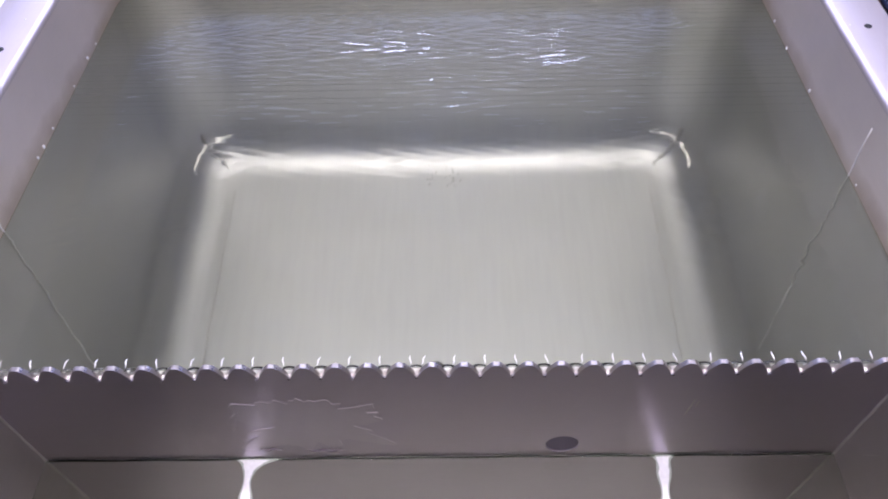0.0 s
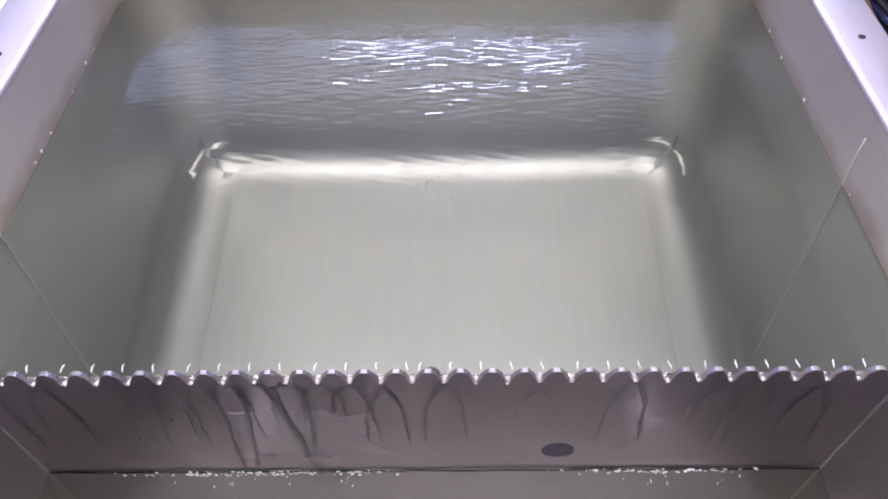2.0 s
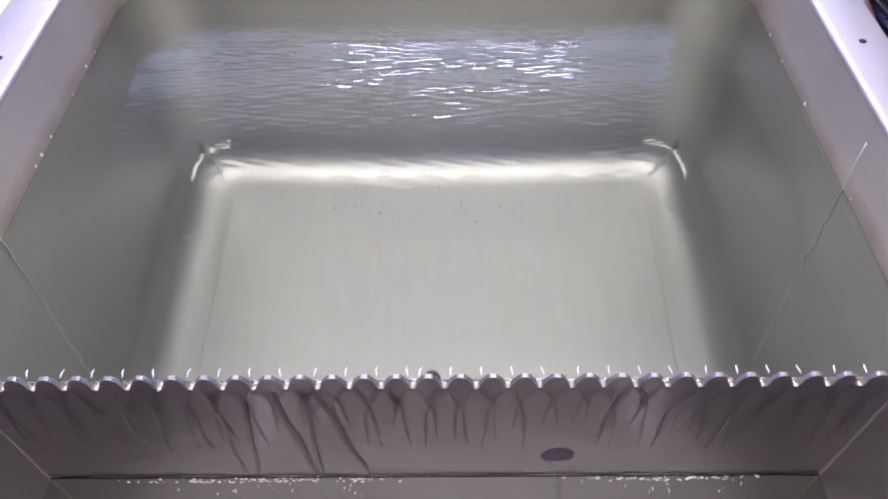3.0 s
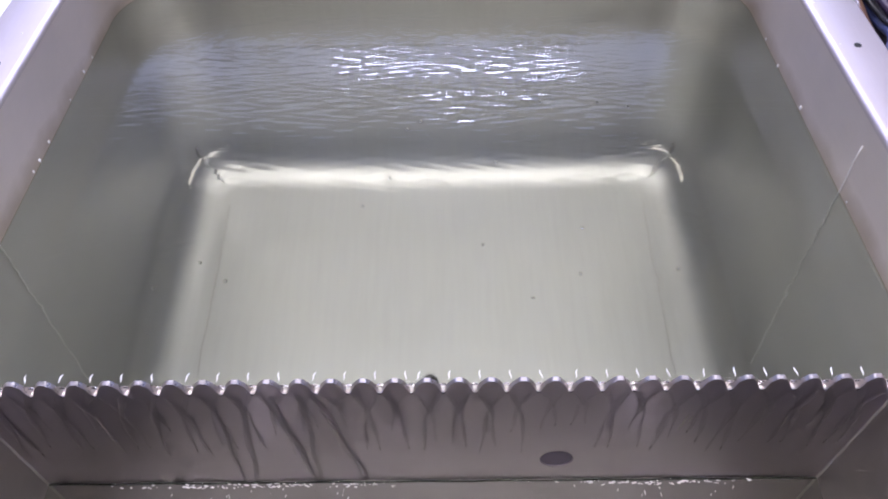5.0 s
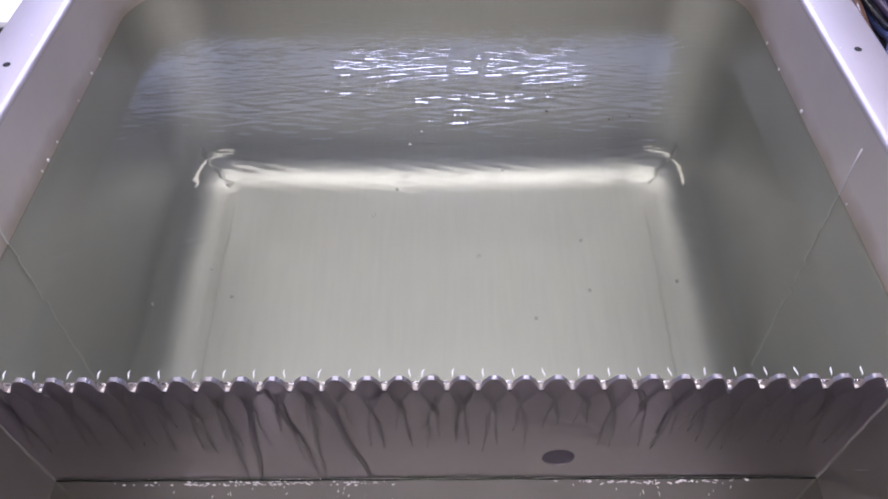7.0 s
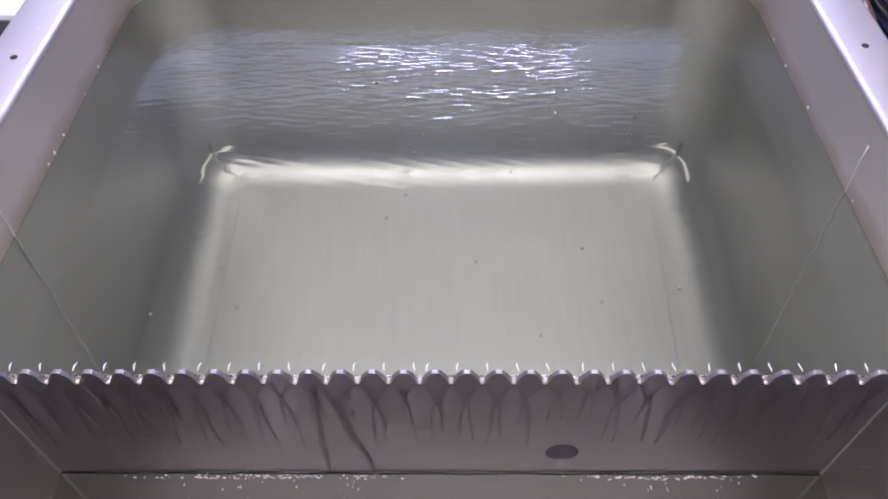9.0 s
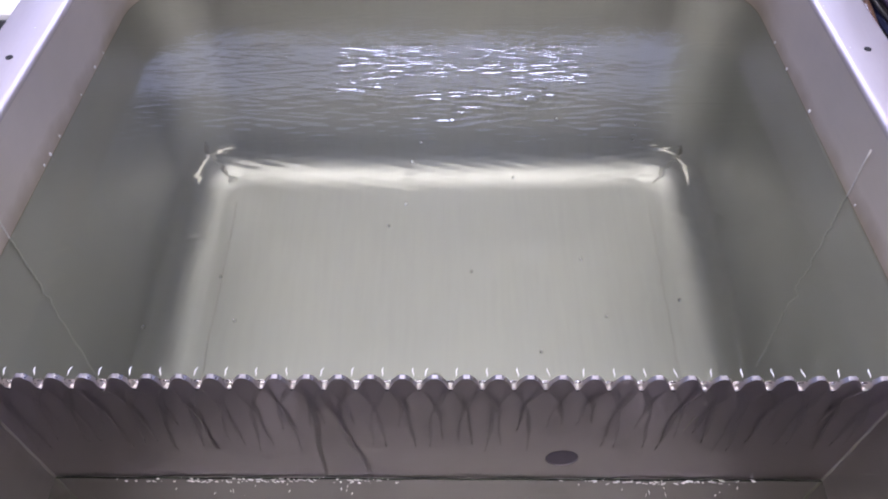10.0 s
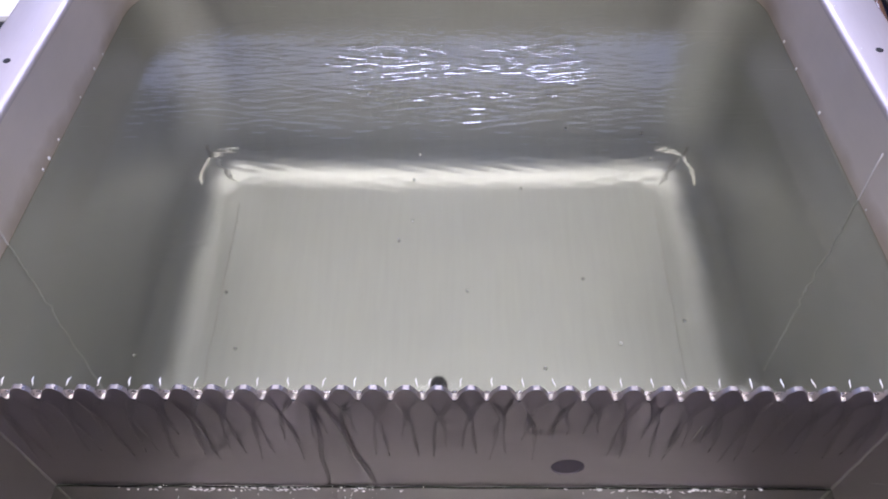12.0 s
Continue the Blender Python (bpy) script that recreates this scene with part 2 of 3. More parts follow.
def make_tank():
    tank = tagged(new("cleaning_tank"), "brushed stainless steel tank brimming with clear water, notched overflow weir", "tank")

    # basin: walls, large upright corners, bent floor edge
    levels = [(0.0, -0.0026), (0.0, -0.0108), (0.0, -0.1), (0.0, -0.25), (0.0, FLOOR + BEND)]
    for i in range(1, 11):
        a = radians(90 * i / 10)
        levels.append((BEND * (1 - math.cos(a)), FLOOR + BEND - BEND * math.sin(a)))
    rings = []
    for d, z in levels:
        ring = []
        half, back, r = HALF - d, BACK - d, CORNER - d
        ring += [(-half, 0.0014 + d, z), (half, 0.0014 + d, z)]
        for k in range(17):
            a = radians(90 * k / 16)
            ring.append((half - r + r * math.cos(a), back - r + r * math.sin(a), z))
        for k in range(17):
            a = radians(90 + 90 * k / 16)
            ring.append((-half + r + r * math.cos(a), back - r + r * math.sin(a), z))
        rings.append(ring)
    bm = loft(rings, cap=True)
    bm.faces.ensure_lookup_table()
    open_top = []
    open_top += [f for f in bm.faces if all(v.co.y < 0.005 for v in f.verts) and max(v.co.z for v in f.verts) > -0.02 and min(v.co.z for v in f.verts) > -0.02]
    bmesh.ops.delete(bm, geom=list(set(open_top)), context="FACES_ONLY")
    ob = part("basin", bm, STEEL_BASIN, tank, "brushed steel basin with rounded corners", smooth=True)
    ob.data.polygons[len(ob.data.polygons) - 1].use_smooth = False

    # upper wall: one satin band from brim to rim, painted paler for brighter light
    rings = [[(x, y, z) for x, y in plan(0.0, FRONT, BACK, HALF, CORNER, 0.012)] for z in (RIM - 0.0074, 0.04, -0.0025)]
    part("upper_wall", loft(rings), STEEL_COLLAR, tank, "satin steel wall above the water, painted paler as if better lit", smooth=True)

    # trough in front of the weir
    for s in (-1, 1):
        bm = box(bmesh.new(), *sorted((s * TROUGH, s * (HALF + 0.002))), FRONT, -0.0032, -0.42, -0.0027)
        for v in bm.verts:
            if abs(v.co.x) < HALF and v.co.z < -0.3:
                v.co.x = s * trough_half(-0.42)
        part("trough_side", bm, STEEL_TROUGH, tank)
    part("trough_front", box(bmesh.new(), -HALF, HALF, FRONT - 0.002, FRONT, -0.42, -0.0027), STEEL_TROUGH, tank)
    part("trough_floor", box(bmesh.new(), -HALF, HALF, FRONT, -0.0035, -0.422, -0.42), STEEL_TROUGH, tank)

    # rim flange and casing, one bent profile carried round the tank
    prof = [(0.0, RIM - 0.0075), (0.0, RIM - 0.0052), (0.0006, RIM - 0.0032), (0.0017, RIM - 0.0015), (0.0034, RIM - 0.0005),
            (0.0056, RIM), (0.049, RIM), (0.0515, RIM - 0.0008), (0.053, RIM - 0.003), (0.053, RIM - 0.03)]
    rings = [[(x, y, z) for x, y in plan(o, FRONT, BACK, HALF, CORNER, 0.012)] for o, z in prof]
    part("rim_flange", loft(rings), STEEL_RIM, tank, "satin pale steel rim with rounded inner edge", smooth=True)
    rings = [[(x, y, z) for x, y in plan(0.0525, FRONT, BACK, HALF, CORNER, 0.012)] for z in (RIM - 0.028, -0.3, -0.6, -0.86)]
    part("casing", loft(rings), STEEL_RIM, tank)

    # screw holes in the flange: solid discs, the dark inside painted black
    for x, y in ((0.418, 0.322), (-0.416, 0.308), (0.418, 0.05), (-0.416, 0.04)):
        bm = bmesh.new()
        bmesh.ops.create_cone(bm, cap_ends=True, segments=20, radius1=0.0036, radius2=0.0036, depth=0.004, matrix=pose(x, y, RIM - 0.0015))
        part("screw_hole", bm, BLACK, tank, "small screw hole drawn as a black disc")

    # weir
    hx, hz, hr = 0.113, -0.125, 0.0150
    bm = bmesh.new()
    outer = [bm.verts.new(p) for p in ((-HALF, -0.003, -0.42), (HALF, -0.003, -0.42), (HALF, -0.003, -0.0105), (-HALF, -0.003, -0.0105))]
    inner = [bm.verts.new((hx + hr * math.cos(a), -0.003, hz + hr * math.sin(a))) for a in [2 * math.pi * k / 28 for k in range(28)]]
    edges = [bm.edges.new((outer[i], outer[(i + 1) % 4])) for i in range(4)] + [bm.edges.new((inner[i], inner[(i + 1) % 28])) for i in range(28)]
    bmesh.ops.triangle_fill(bm, edges=edges, use_beauty=True)
    deep = [bm.verts.new((v.co.x, 0.0004, v.co.z)) for v in inner]
    for i in range(28):
        bm.faces.new((inner[i], inner[(i + 1) % 28], deep[(i + 1) % 28], deep[i]))
    bm.faces.new(deep)
    top = [bm.verts.new(p) for p in ((-HALF, 0.0012, -0.0105), (HALF, 0.0012, -0.0105), (HALF, 0.0012, -0.42), (-HALF, 0.0012, -0.42))]
    bm.faces.new((outer[3], outer[2], top[1], top[0]))
    weir = part("weir_plate", bm, STEEL_WEIR, tank, "dull purplish-grey steel weir face")
    # Dark disc in the recess: the hole's shade is put into its colour.
    bm = bmesh.new()
    bmesh.ops.create_cone(bm, cap_ends=True, segments=24, radius1=hr * 0.98, radius2=hr * 0.98, depth=0.002, matrix=pose(hx, -0.0009, hz, 90))
    part("overflow_hole", bm, DULL, weir, "round overflow hole, its shade painted dark")

    # teeth
    P = 0.025
    right = [(0.0, 0.0066), (0.0022, 0.0065), (0.0037, 0.0056), (0.0060, 0.0030), (0.0080, -0.0002), (0.0099, -0.0034), (0.0112, -0.0060), (0.0117, -0.0072), (P / 2, -0.0075), (P / 2, -0.0105)]
    prof = [(-x, z) for x, z in right[:0:-1]] + right
    bm = bmesh.new()
    loops = []
    for y, ins in ((-0.003, 0.0004), (-0.0027, 0.0), (0.0009, 0.0), (0.0012, 0.0004)):
        loops.append([bm.verts.new((x * (1 - ins / 0.03), y, z - (ins if z > -0.0105 else 0))) for x, z in prof])
    for a, b in zip(loops, loops[1:]):
        for i in range(len(prof) - 1):
            bm.faces.new((a[i], a[i + 1], b[i + 1], b[i]))
    for loop in (loops[0], loops[-1]):
        bm.faces.new(loop).material_index = 1
    first = part("tooth", bm, STEEL_TOOTH, weir, "rounded steel weir tooth")
    first.data.materials.append(STEEL_WEIR)
    first.location = (-15 * P, 0, 0)
    for i in range(-14, 16):
        o = first.copy()
        scene.collection.objects.link(o)
        o.location = (i * P, 0, 0)

    # weld seams down the side walls, in the trough corners and at the far bottom corners
    for x, y in ((-HALF + 0.0002, 0.151), (HALF - 0.0002, 0.208)):
        pts = [(x, y + 0.0008 * math.sin(k * 1.7), RIM - 0.03 - k * 0.018) for k in range(29)]
        part("weld_seam", tube(pts, 0.0009, 6), WELD, tank, "thin ground weld seam", True)
    for s in (-1, 1):
        pts = [(s * (trough_half(-0.012 - k * 0.012) - 0.0004), -0.0035 + 0.0004 * math.sin(k * 2.1), -0.012 - k * 0.012) for k in range(25)]
        part("weld_seam", tube(pts, 0.0012, 6), SEAM, tank, "thin ground weld seam", True)
    for s in (-1, 1):
        for pts, mat in corner_strokes(s):
            part("weld_bead", tube(pts, lambda u: 0.0035 * (0.6 + 0.4 * math.sin(math.pi * u)), 8), mat, tank, "bright corner weld bead", True)

    # faint creases where the side bends run out into the floor
    for s in (-1, 1):
        x = s * 0.315
        pts = [(x + 0.0006 * math.sin(k * 0.9), 0.085 + 0.0165 * k, FLOOR + 0.0002) for k in range(27)]
        part("bend_crease", tube(pts, 0.0007, 6), SEAM, tank, "faint crease beside the floor bend", True)

    # scratches on the trough end and the weir
    for a, b in (((trough_half(-0.107) - 0.0004, -0.025, -0.107), (trough_half(-0.082) - 0.0004, -0.038, -0.082)),
                 ((0.2150, -0.0031, -0.047), (0.2110, -0.0031, -0.074)), ((0.2185, -0.0031, -0.050), (0.2170, -0.0031, -0.060))):
        pts = [Vector(a).lerp(Vector(b), k / 6) for k in range(7)]
        part("scratch", tube(pts, lambda u: 0.0002 + 0.0004 * math.sin(math.pi * u), 6), SEAM, tank, "short bright scratch", True)

    # drain in the floor
    bm = bmesh.new()
    bmesh.ops.create_cone(bm, cap_ends=True, segments=32, radius1=0.0118, radius2=0.0105, depth=0.003, matrix=pose(-0.008, 0.223, FLOOR + 0.0015))
    drain = part("drain", bm, DARK_STEEL, tank, "small steel floor drain with dark strainer")
    # Strainer holes are solid discs too, their shade painted black.
    for k in range(7):
        a = 2 * math.pi * k / 6
        r = 0.0 if k == 6 else 0.0060
        bm = bmesh.new()
        bmesh.ops.create_cone(bm, cap_ends=True, segments=14, radius1=0.0029, radius2=0.0029, depth=0.001, matrix=pose(-0.008 + r * math.cos(a), 0.223 + r * math.sin(a), FLOOR + 0.0032))
        part("strainer_hole", bm, BLACK, drain)
    return tank


def surface(u, v, s):
    """A point on the far bottom corner: u turns from the side wall (0) to the far wall (1), v from the floor (0) up the bend to the wall (1 and on)."""
    a = radians(90 * u)
    if v <= 1:
        b = radians(90 * (1 - v))
        d, z = BEND * (1 - math.cos(b)), FLOOR + BEND - BEND * math.sin(b)
    else:
        d, z = 0.0, FLOOR + BEND + (v - 1) * 0.075
    r = CORNER - d
    return (s * (HALF - CORNER + r * math.cos(a)), BACK - d - r + r * math.sin(a), z)


def corner_strokes(s):
    n = 12
    run = lambda f: [f(i / n) for i in range(n + 1)]
    return [(run(lambda q: surface(0.5 - 0.38 * q, 0.72 - 0.20 * q, s)), BEAD),
            (run(lambda q: surface(0.5 + 0.34 * q, 0.72 - 0.02 * q, s)), BEAD),
            (run(lambda q: surface(0.52 + 0.08 * q, 0.66 - 0.52 * q, s)), BEAD),
            (run(lambda q: surface(0.5, 0.72 + 0.3 * q, s)), DARK_WELD)]


tank = make_tank()


# ---- water ----
def wave(seed, low=0.018, high=0.075):
    rng = random.Random(seed)
    terms = [(rng.uniform(0.6, 1.0), 2 * math.pi / rng.uniform(low, high), rng.uniform(0, 6.28), rng.uniform(-9, 9)) for _ in range(5)]
    return lambda x, v: sum(a * math.sin(k * x + p + q * v) for a, k, p, q in terms) / 2.2


def calm(x):
    side = 0.75 if x < 0 else 0.45
    return side + (1 - side) / (1 + math.exp((abs(x) - 0.23) / 0.02))


def lively(x):
    return 0.3 + 2.4 / (1 + math.exp((0.22 - abs(x)) / 0.02))


def water_strip(y0, y1, amp, seed, half, parent, name="ripple"):
    mid = (y0 + y1) / 2
    broad = 0.24 < mid < 0.355
    f = wave(seed, 0.03, 0.10) if broad else wave(seed)
    patch = [max(0.35, 0.95 + 1.5 * noise.fractal(Vector((11 * (i / 40 - 0.5), 24 * mid, 5.0)), 1.0, 2.0, 2)) for i in range(41)]

    def rise(x):
        q = min(39.999, max(0, (x + half) / (2 * half) * 40))
        k = int(q)
        return (patch[k] * (k + 1 - q) + patch[k + 1] * (q - k)) * (calm if y0 > 0.2 else lively)(x) * (1.05 if broad else 1.1)

    nx, ny = int(2 * half / 0.003), 8
    bm = bmesh.new()
    rows = []
    for j in range(ny + 1):
        v = j / ny
        w = math.sin(math.pi * v) ** 2
        rows.append([bm.verts.new((-half + 2 * half * i / nx, (y1 - y0) * (v - 0.5), amp * w * rise(-half + 2 * half * i / nx) * f(-half + 2 * half * i / nx, v))) for i in range(nx + 1)])
    for a, b in zip(rows, rows[1:]):
        for i in range(nx):
            bm.faces.new((a[i], a[i + 1], b[i + 1], b[i]))
    ob = raw_ob(name, bm, WATER, parent, "", True)
    ob.location = (0, (y0 + y1) / 2, 0)
    ob.visible_shadow = False
    return ob


RIPPLES = []


def make_water():
    rng = random.Random(7)
    bm = bmesh.new()
    y1 = 0.075
    nx, ny = 160, 20
    rows = []
    for j in range(ny + 1):
        y = -0.0005 + (y1 + 0.0005) * j / ny
        edge = min(1, (y1 - y) / 0.03)
        rows.append([bm.verts.new((-HALF - 0.001 + (2 * HALF + 0.002) * i / nx, y,
                                   WATER_Z + 0.00022 * edge * edge * (3 - 2 * edge) * noise.fractal(Vector((i * 0.09, j * 0.12, 3.0)), 1.0, 2.0, 2)))
                     for i in range(nx + 1)])
    for a, b in zip(rows, rows[1:]):
        for i in range(nx):
            bm.faces.new((a[i], a[i + 1], b[i + 1], b[i]))
    water = raw_ob("water", bm, WATER, None, "", True)
    water.visible_shadow = False
    tagged(water, "clear slightly green water filling the steel tank to its brim", "water", kind="structure")
    y = y1
    while y < BACK + 0.002:
        w = rng.choice((0.0038, 0.0048, 0.006, 0.008, 0.010, 0.012)) * rng.uniform(0.9, 1.1) if y > 0.355 else rng.uniform(0.008, 0.016) if y > 0.24 else rng.uniform(0.014, 0.022)
        u = min(1, max(0, (y - 0.20) / 0.24))
        amp = w / 0.010 * 0.00027 * (0.19 + 0.81 * u * u * (3 - 2 * u))
        RIPPLES.append((water_strip(y, y + w, amp, rng.random(), HALF + 0.03, water), y + w / 2))
        y += w
    return water


water = make_water()


def make_trough_water():
    bm = bmesh.new()
    nx, ny = 300, 70
    rows = []
    for j in range(ny + 1):
        y = -0.0032 - 0.0009 * min(j, 60) + (FRONT + 0.0574) * max(0, j - 60) / 10
        near = max(0, 1 - j / 40)
        row = []
        for i in range(nx + 1):
            x = -HALF + 0.0002 + (2 * HALF - 0.0004) * i / nx
            lump = math.exp(-((x + 0.19) / 0.09) ** 2) + math.exp(-((x - 0.2) / 0.07) ** 2)
            row.append(bm.verts.new((x, y, (0.00003 + 0.0003 * near * lump) * noise.fractal(Vector((x * 75, y * 150, 1.0)), 1.0, 2.0, 3))))
        rows.append(row)
    for a, b in zip(rows, rows[1:]):
        for i in range(nx):
            bm.faces.new((a[i], b[i], b[i + 1], a[i + 1]))
    ob = raw_ob("trough_water", bm, TROUGH_WATER, None, "", True)
    ob.visible_shadow = False
    pts = [(-0.36 + 0.0144 * k, -0.0042 + 0.0003 * math.sin(k * 1.1), 0.0004) for k in range(51)]
    part("meniscus", tube(pts, 0.0011, 8), TROUGH_WATER, ob, "dark raised edge of water along the weir", True).visible_shadow = False
    return tagged(ob, "shallow rippling water caught in the overflow trough", "water", kind="structure")


trough_water = make_trough_water()
FILMS = []


def flatten(bm, by):
    for v in bm.verts:
        v.co.y = -0.0032 + (v.co.y + 0.0032) * by



def film_mesh(seed, wide=1.0):
    """Water fanning out below one notch: a thin sheet with thick rims that run down as two streaks."""
    rng = random.Random(seed)
    n = 26
    long_a, long_b = rng.uniform(0.05, 0.11), rng.uniform(0.05, 0.11)
    bm = bmesh.new()
    for s, ln in ((-1, long_a), (1, long_b)):
        pts = []
        for i in range(n + 1):
            q = i / n
            z = -0.007 - ln * q
            x = s * (0.0022 + 0.0105 * min(1, q * 2.6) ** 0.8 + 0.006 * q) + 0.0006 * math.sin(9 * q + seed)
            pts.append((x, -0.0032, z))
        b2 = tube(pts, lambda u: 0.0034 * wide * (1 - u) ** 0.5 * (0.8 + 0.3 * math.sin(11 * u + seed)) + 0.00005, 8)
        flatten(b2, 0.42 / wide)
        me = bpy.data.meshes.new("tmp")
        b2.to_mesh(me)
        b2.free()
        bm.from_mesh(me)
        bpy.data.meshes.remove(me)
    return bm


def make_films():
    slim = [film_mesh(k) for k in range(8)]
    broad = [film_mesh(k + 20, 1.5) for k in range(8)]
    shapes = {}
    rng = random.Random(3)
    P = 0.025
    for i in range(-15, 15):
        outer = not -8 <= i <= 7
        key = (outer, (i * 5 + 40) % 8)
        if key in shapes:
            ob = new("water_streak", shapes[key])
        else:
            ob = mesh_ob("water_streak", (broad if outer else slim)[key[1]].copy(), FILM, None, "", True)
            shapes[key] = ob.data
        tagged(ob, "thin streaks of water running down the weir below a notch", "water", "streaks on the weir")
        FILMS.append((ob, (i + 0.5) * P, rng.uniform(0.4, 1.3) if -9 < i < -2 else rng.uniform(1.0, 2.6), 12))
    for x0, drift, start, wide in ((-0.172, -0.004, 0.9, 0.0022), (-0.150, -0.013, 1.1, 0.0030), (-0.126, 0.019, 1.3, 0.0034), (-0.100, -0.004, 1.6, 0.0026), (-0.090, 0.030, 2.0, 0.0036)):
        pts = [(drift * (k / 40) + 0.0012 * math.sin(k * 0.3 + x0 * 90), -0.0032, -0.014 - 0.15 * k / 40) for k in range(41)]
        bm = tube(pts, lambda u: wide * (0.5 + 0.5 * math.sin(2.4 * u + 0.5)), 12)
        flatten(bm, 0.34)
        ob = mesh_ob("water_rivulet", bm, FILM, None, "", True)
        tagged(ob, "winding rivulet of water running down the weir face", "water", "rivulets on the weir")
        FILMS.append((ob, x0, start, 12 if x0 > -0.11 else 8.0 + start * 0.3))


make_films()
GLINT_FLECKS = []


# White flecks paint both the splash and the lamp glints on the ripples.
def make_glint_flecks():
    rng = random.Random(17)
    for x0, x1, n, start in ((-0.31, -0.02, 100, 1.3), (0.12, 0.30, 65, 1.5)):
        bm = bmesh.new()
        for k in range(n):
            x = min(x1, max(x0, rng.gauss(rng.choice((0.2, 0.35, 0.5, 0.62, 0.85)) * (x1 - x0) + x0, 0.022)))
            if k % 8:
                a, b, y = rng.uniform(0.0006, 0.0040) * rng.random() + 0.0005, rng.uniform(0.0004, 0.0010), -rng.uniform(0.0, 0.004)
            else:
                a, b, y = rng.uniform(0.0003, 0.0006), rng.uniform(0.001, 0.003), -rng.uniform(0.003, 0.016)
            bmesh.ops.create_icosphere(bm, subdivisions=1, radius=1, matrix=pose(x, y, rng.uniform(0.0, 0.0006) - 0.07 * y * (y < -0.004), 0, 0, rng.uniform(-25, 25)) @ Matrix.Diagonal((a, b, 0.0007, 1)))
        ob = mesh_ob("foam", bm, SPLASH_GLINT, None, "", True)
        tagged(ob, "white flecks painted for splash and lamp glints in the trough", "foam", kind="stuff")
        GLINT_FLECKS.append((ob, start))


make_glint_flecks()
WASHED = []


def ragged(n, rx, rz, rough, seed, depth=0.0006):
    """A thin sheet with an uneven outline, standing upright in the plane of the weir."""
    bm = bmesh.new()
    front, back = [], []
    for k in range(n):
        a = 2 * math.pi * k / n
        w = 1 + rough * noise.fractal(Vector((2.2 * math.cos(a), 2.2 * math.sin(a), seed)), 1.0, 2.0, 4)
        front.append(bm.verts.new((rx * w * math.cos(a), -depth, rz * w * math.sin(a))))
        back.append(bm.verts.new((rx * w * math.cos(a), 0, rz * w * math.sin(a))))
    bm.faces.new(front)
    bm.faces.new(back[::-1])
    for k in range(n):
        bm.faces.new((front[k], front[(k + 1) % n], back[(k + 1) % n], back[k]))
    return bm


def make_stains():
    ob = mesh_ob("dried_stain", ragged(120, 0.062, 0.043, 0.62, 9.0, 0.00025), STAIN)
    tagged(ob, "pale dried lime stain with ragged edges on the weir", "stain")
    WASHED.append((ob, -0.110, -0.083, 1.6, 3.2))
    for x, z, w, seed in ((-0.101, -0.132, 0.017, 2), (-0.150, -0.129, 0.010, 6)):
        pts = [(w * (q / 5 - 1), -0.0006, 0.0016 * math.sin(q * 1.3 + seed)) for q in range(11)]
        ob = mesh_ob("dirt_thread", tube(pts, lambda u: 0.0002 + 0.0007 * math.sin(math.pi * u), 6), DULL, None, "", True)
        tagged(ob, "dark thread of dirt stuck to the weir face", "dirt", "dirt threads")
        WASHED.append((ob, x, z, 2.2, 3.4))
    # White sheets stand in for two lamp reflections on the trough water.
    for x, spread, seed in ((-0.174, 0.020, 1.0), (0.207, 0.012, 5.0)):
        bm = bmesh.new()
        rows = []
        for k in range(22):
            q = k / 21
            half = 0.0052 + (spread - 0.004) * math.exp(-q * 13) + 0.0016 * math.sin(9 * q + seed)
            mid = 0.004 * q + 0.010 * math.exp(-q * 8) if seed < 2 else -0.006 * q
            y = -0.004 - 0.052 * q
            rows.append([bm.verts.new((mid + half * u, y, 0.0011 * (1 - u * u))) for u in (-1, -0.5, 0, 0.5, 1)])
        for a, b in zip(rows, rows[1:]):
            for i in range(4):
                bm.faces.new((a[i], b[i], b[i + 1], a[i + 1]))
        ob = mesh_ob("lamp_streak", bm, SPLASH_GLINT, None, "", True)
        tagged(ob, "white sheet painting a lamp's reflection on the trough water", "foam", "foam trails")
        LAMP_STREAKS.append((ob, x))


LAMP_STREAKS = []
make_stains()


TONGUES = []


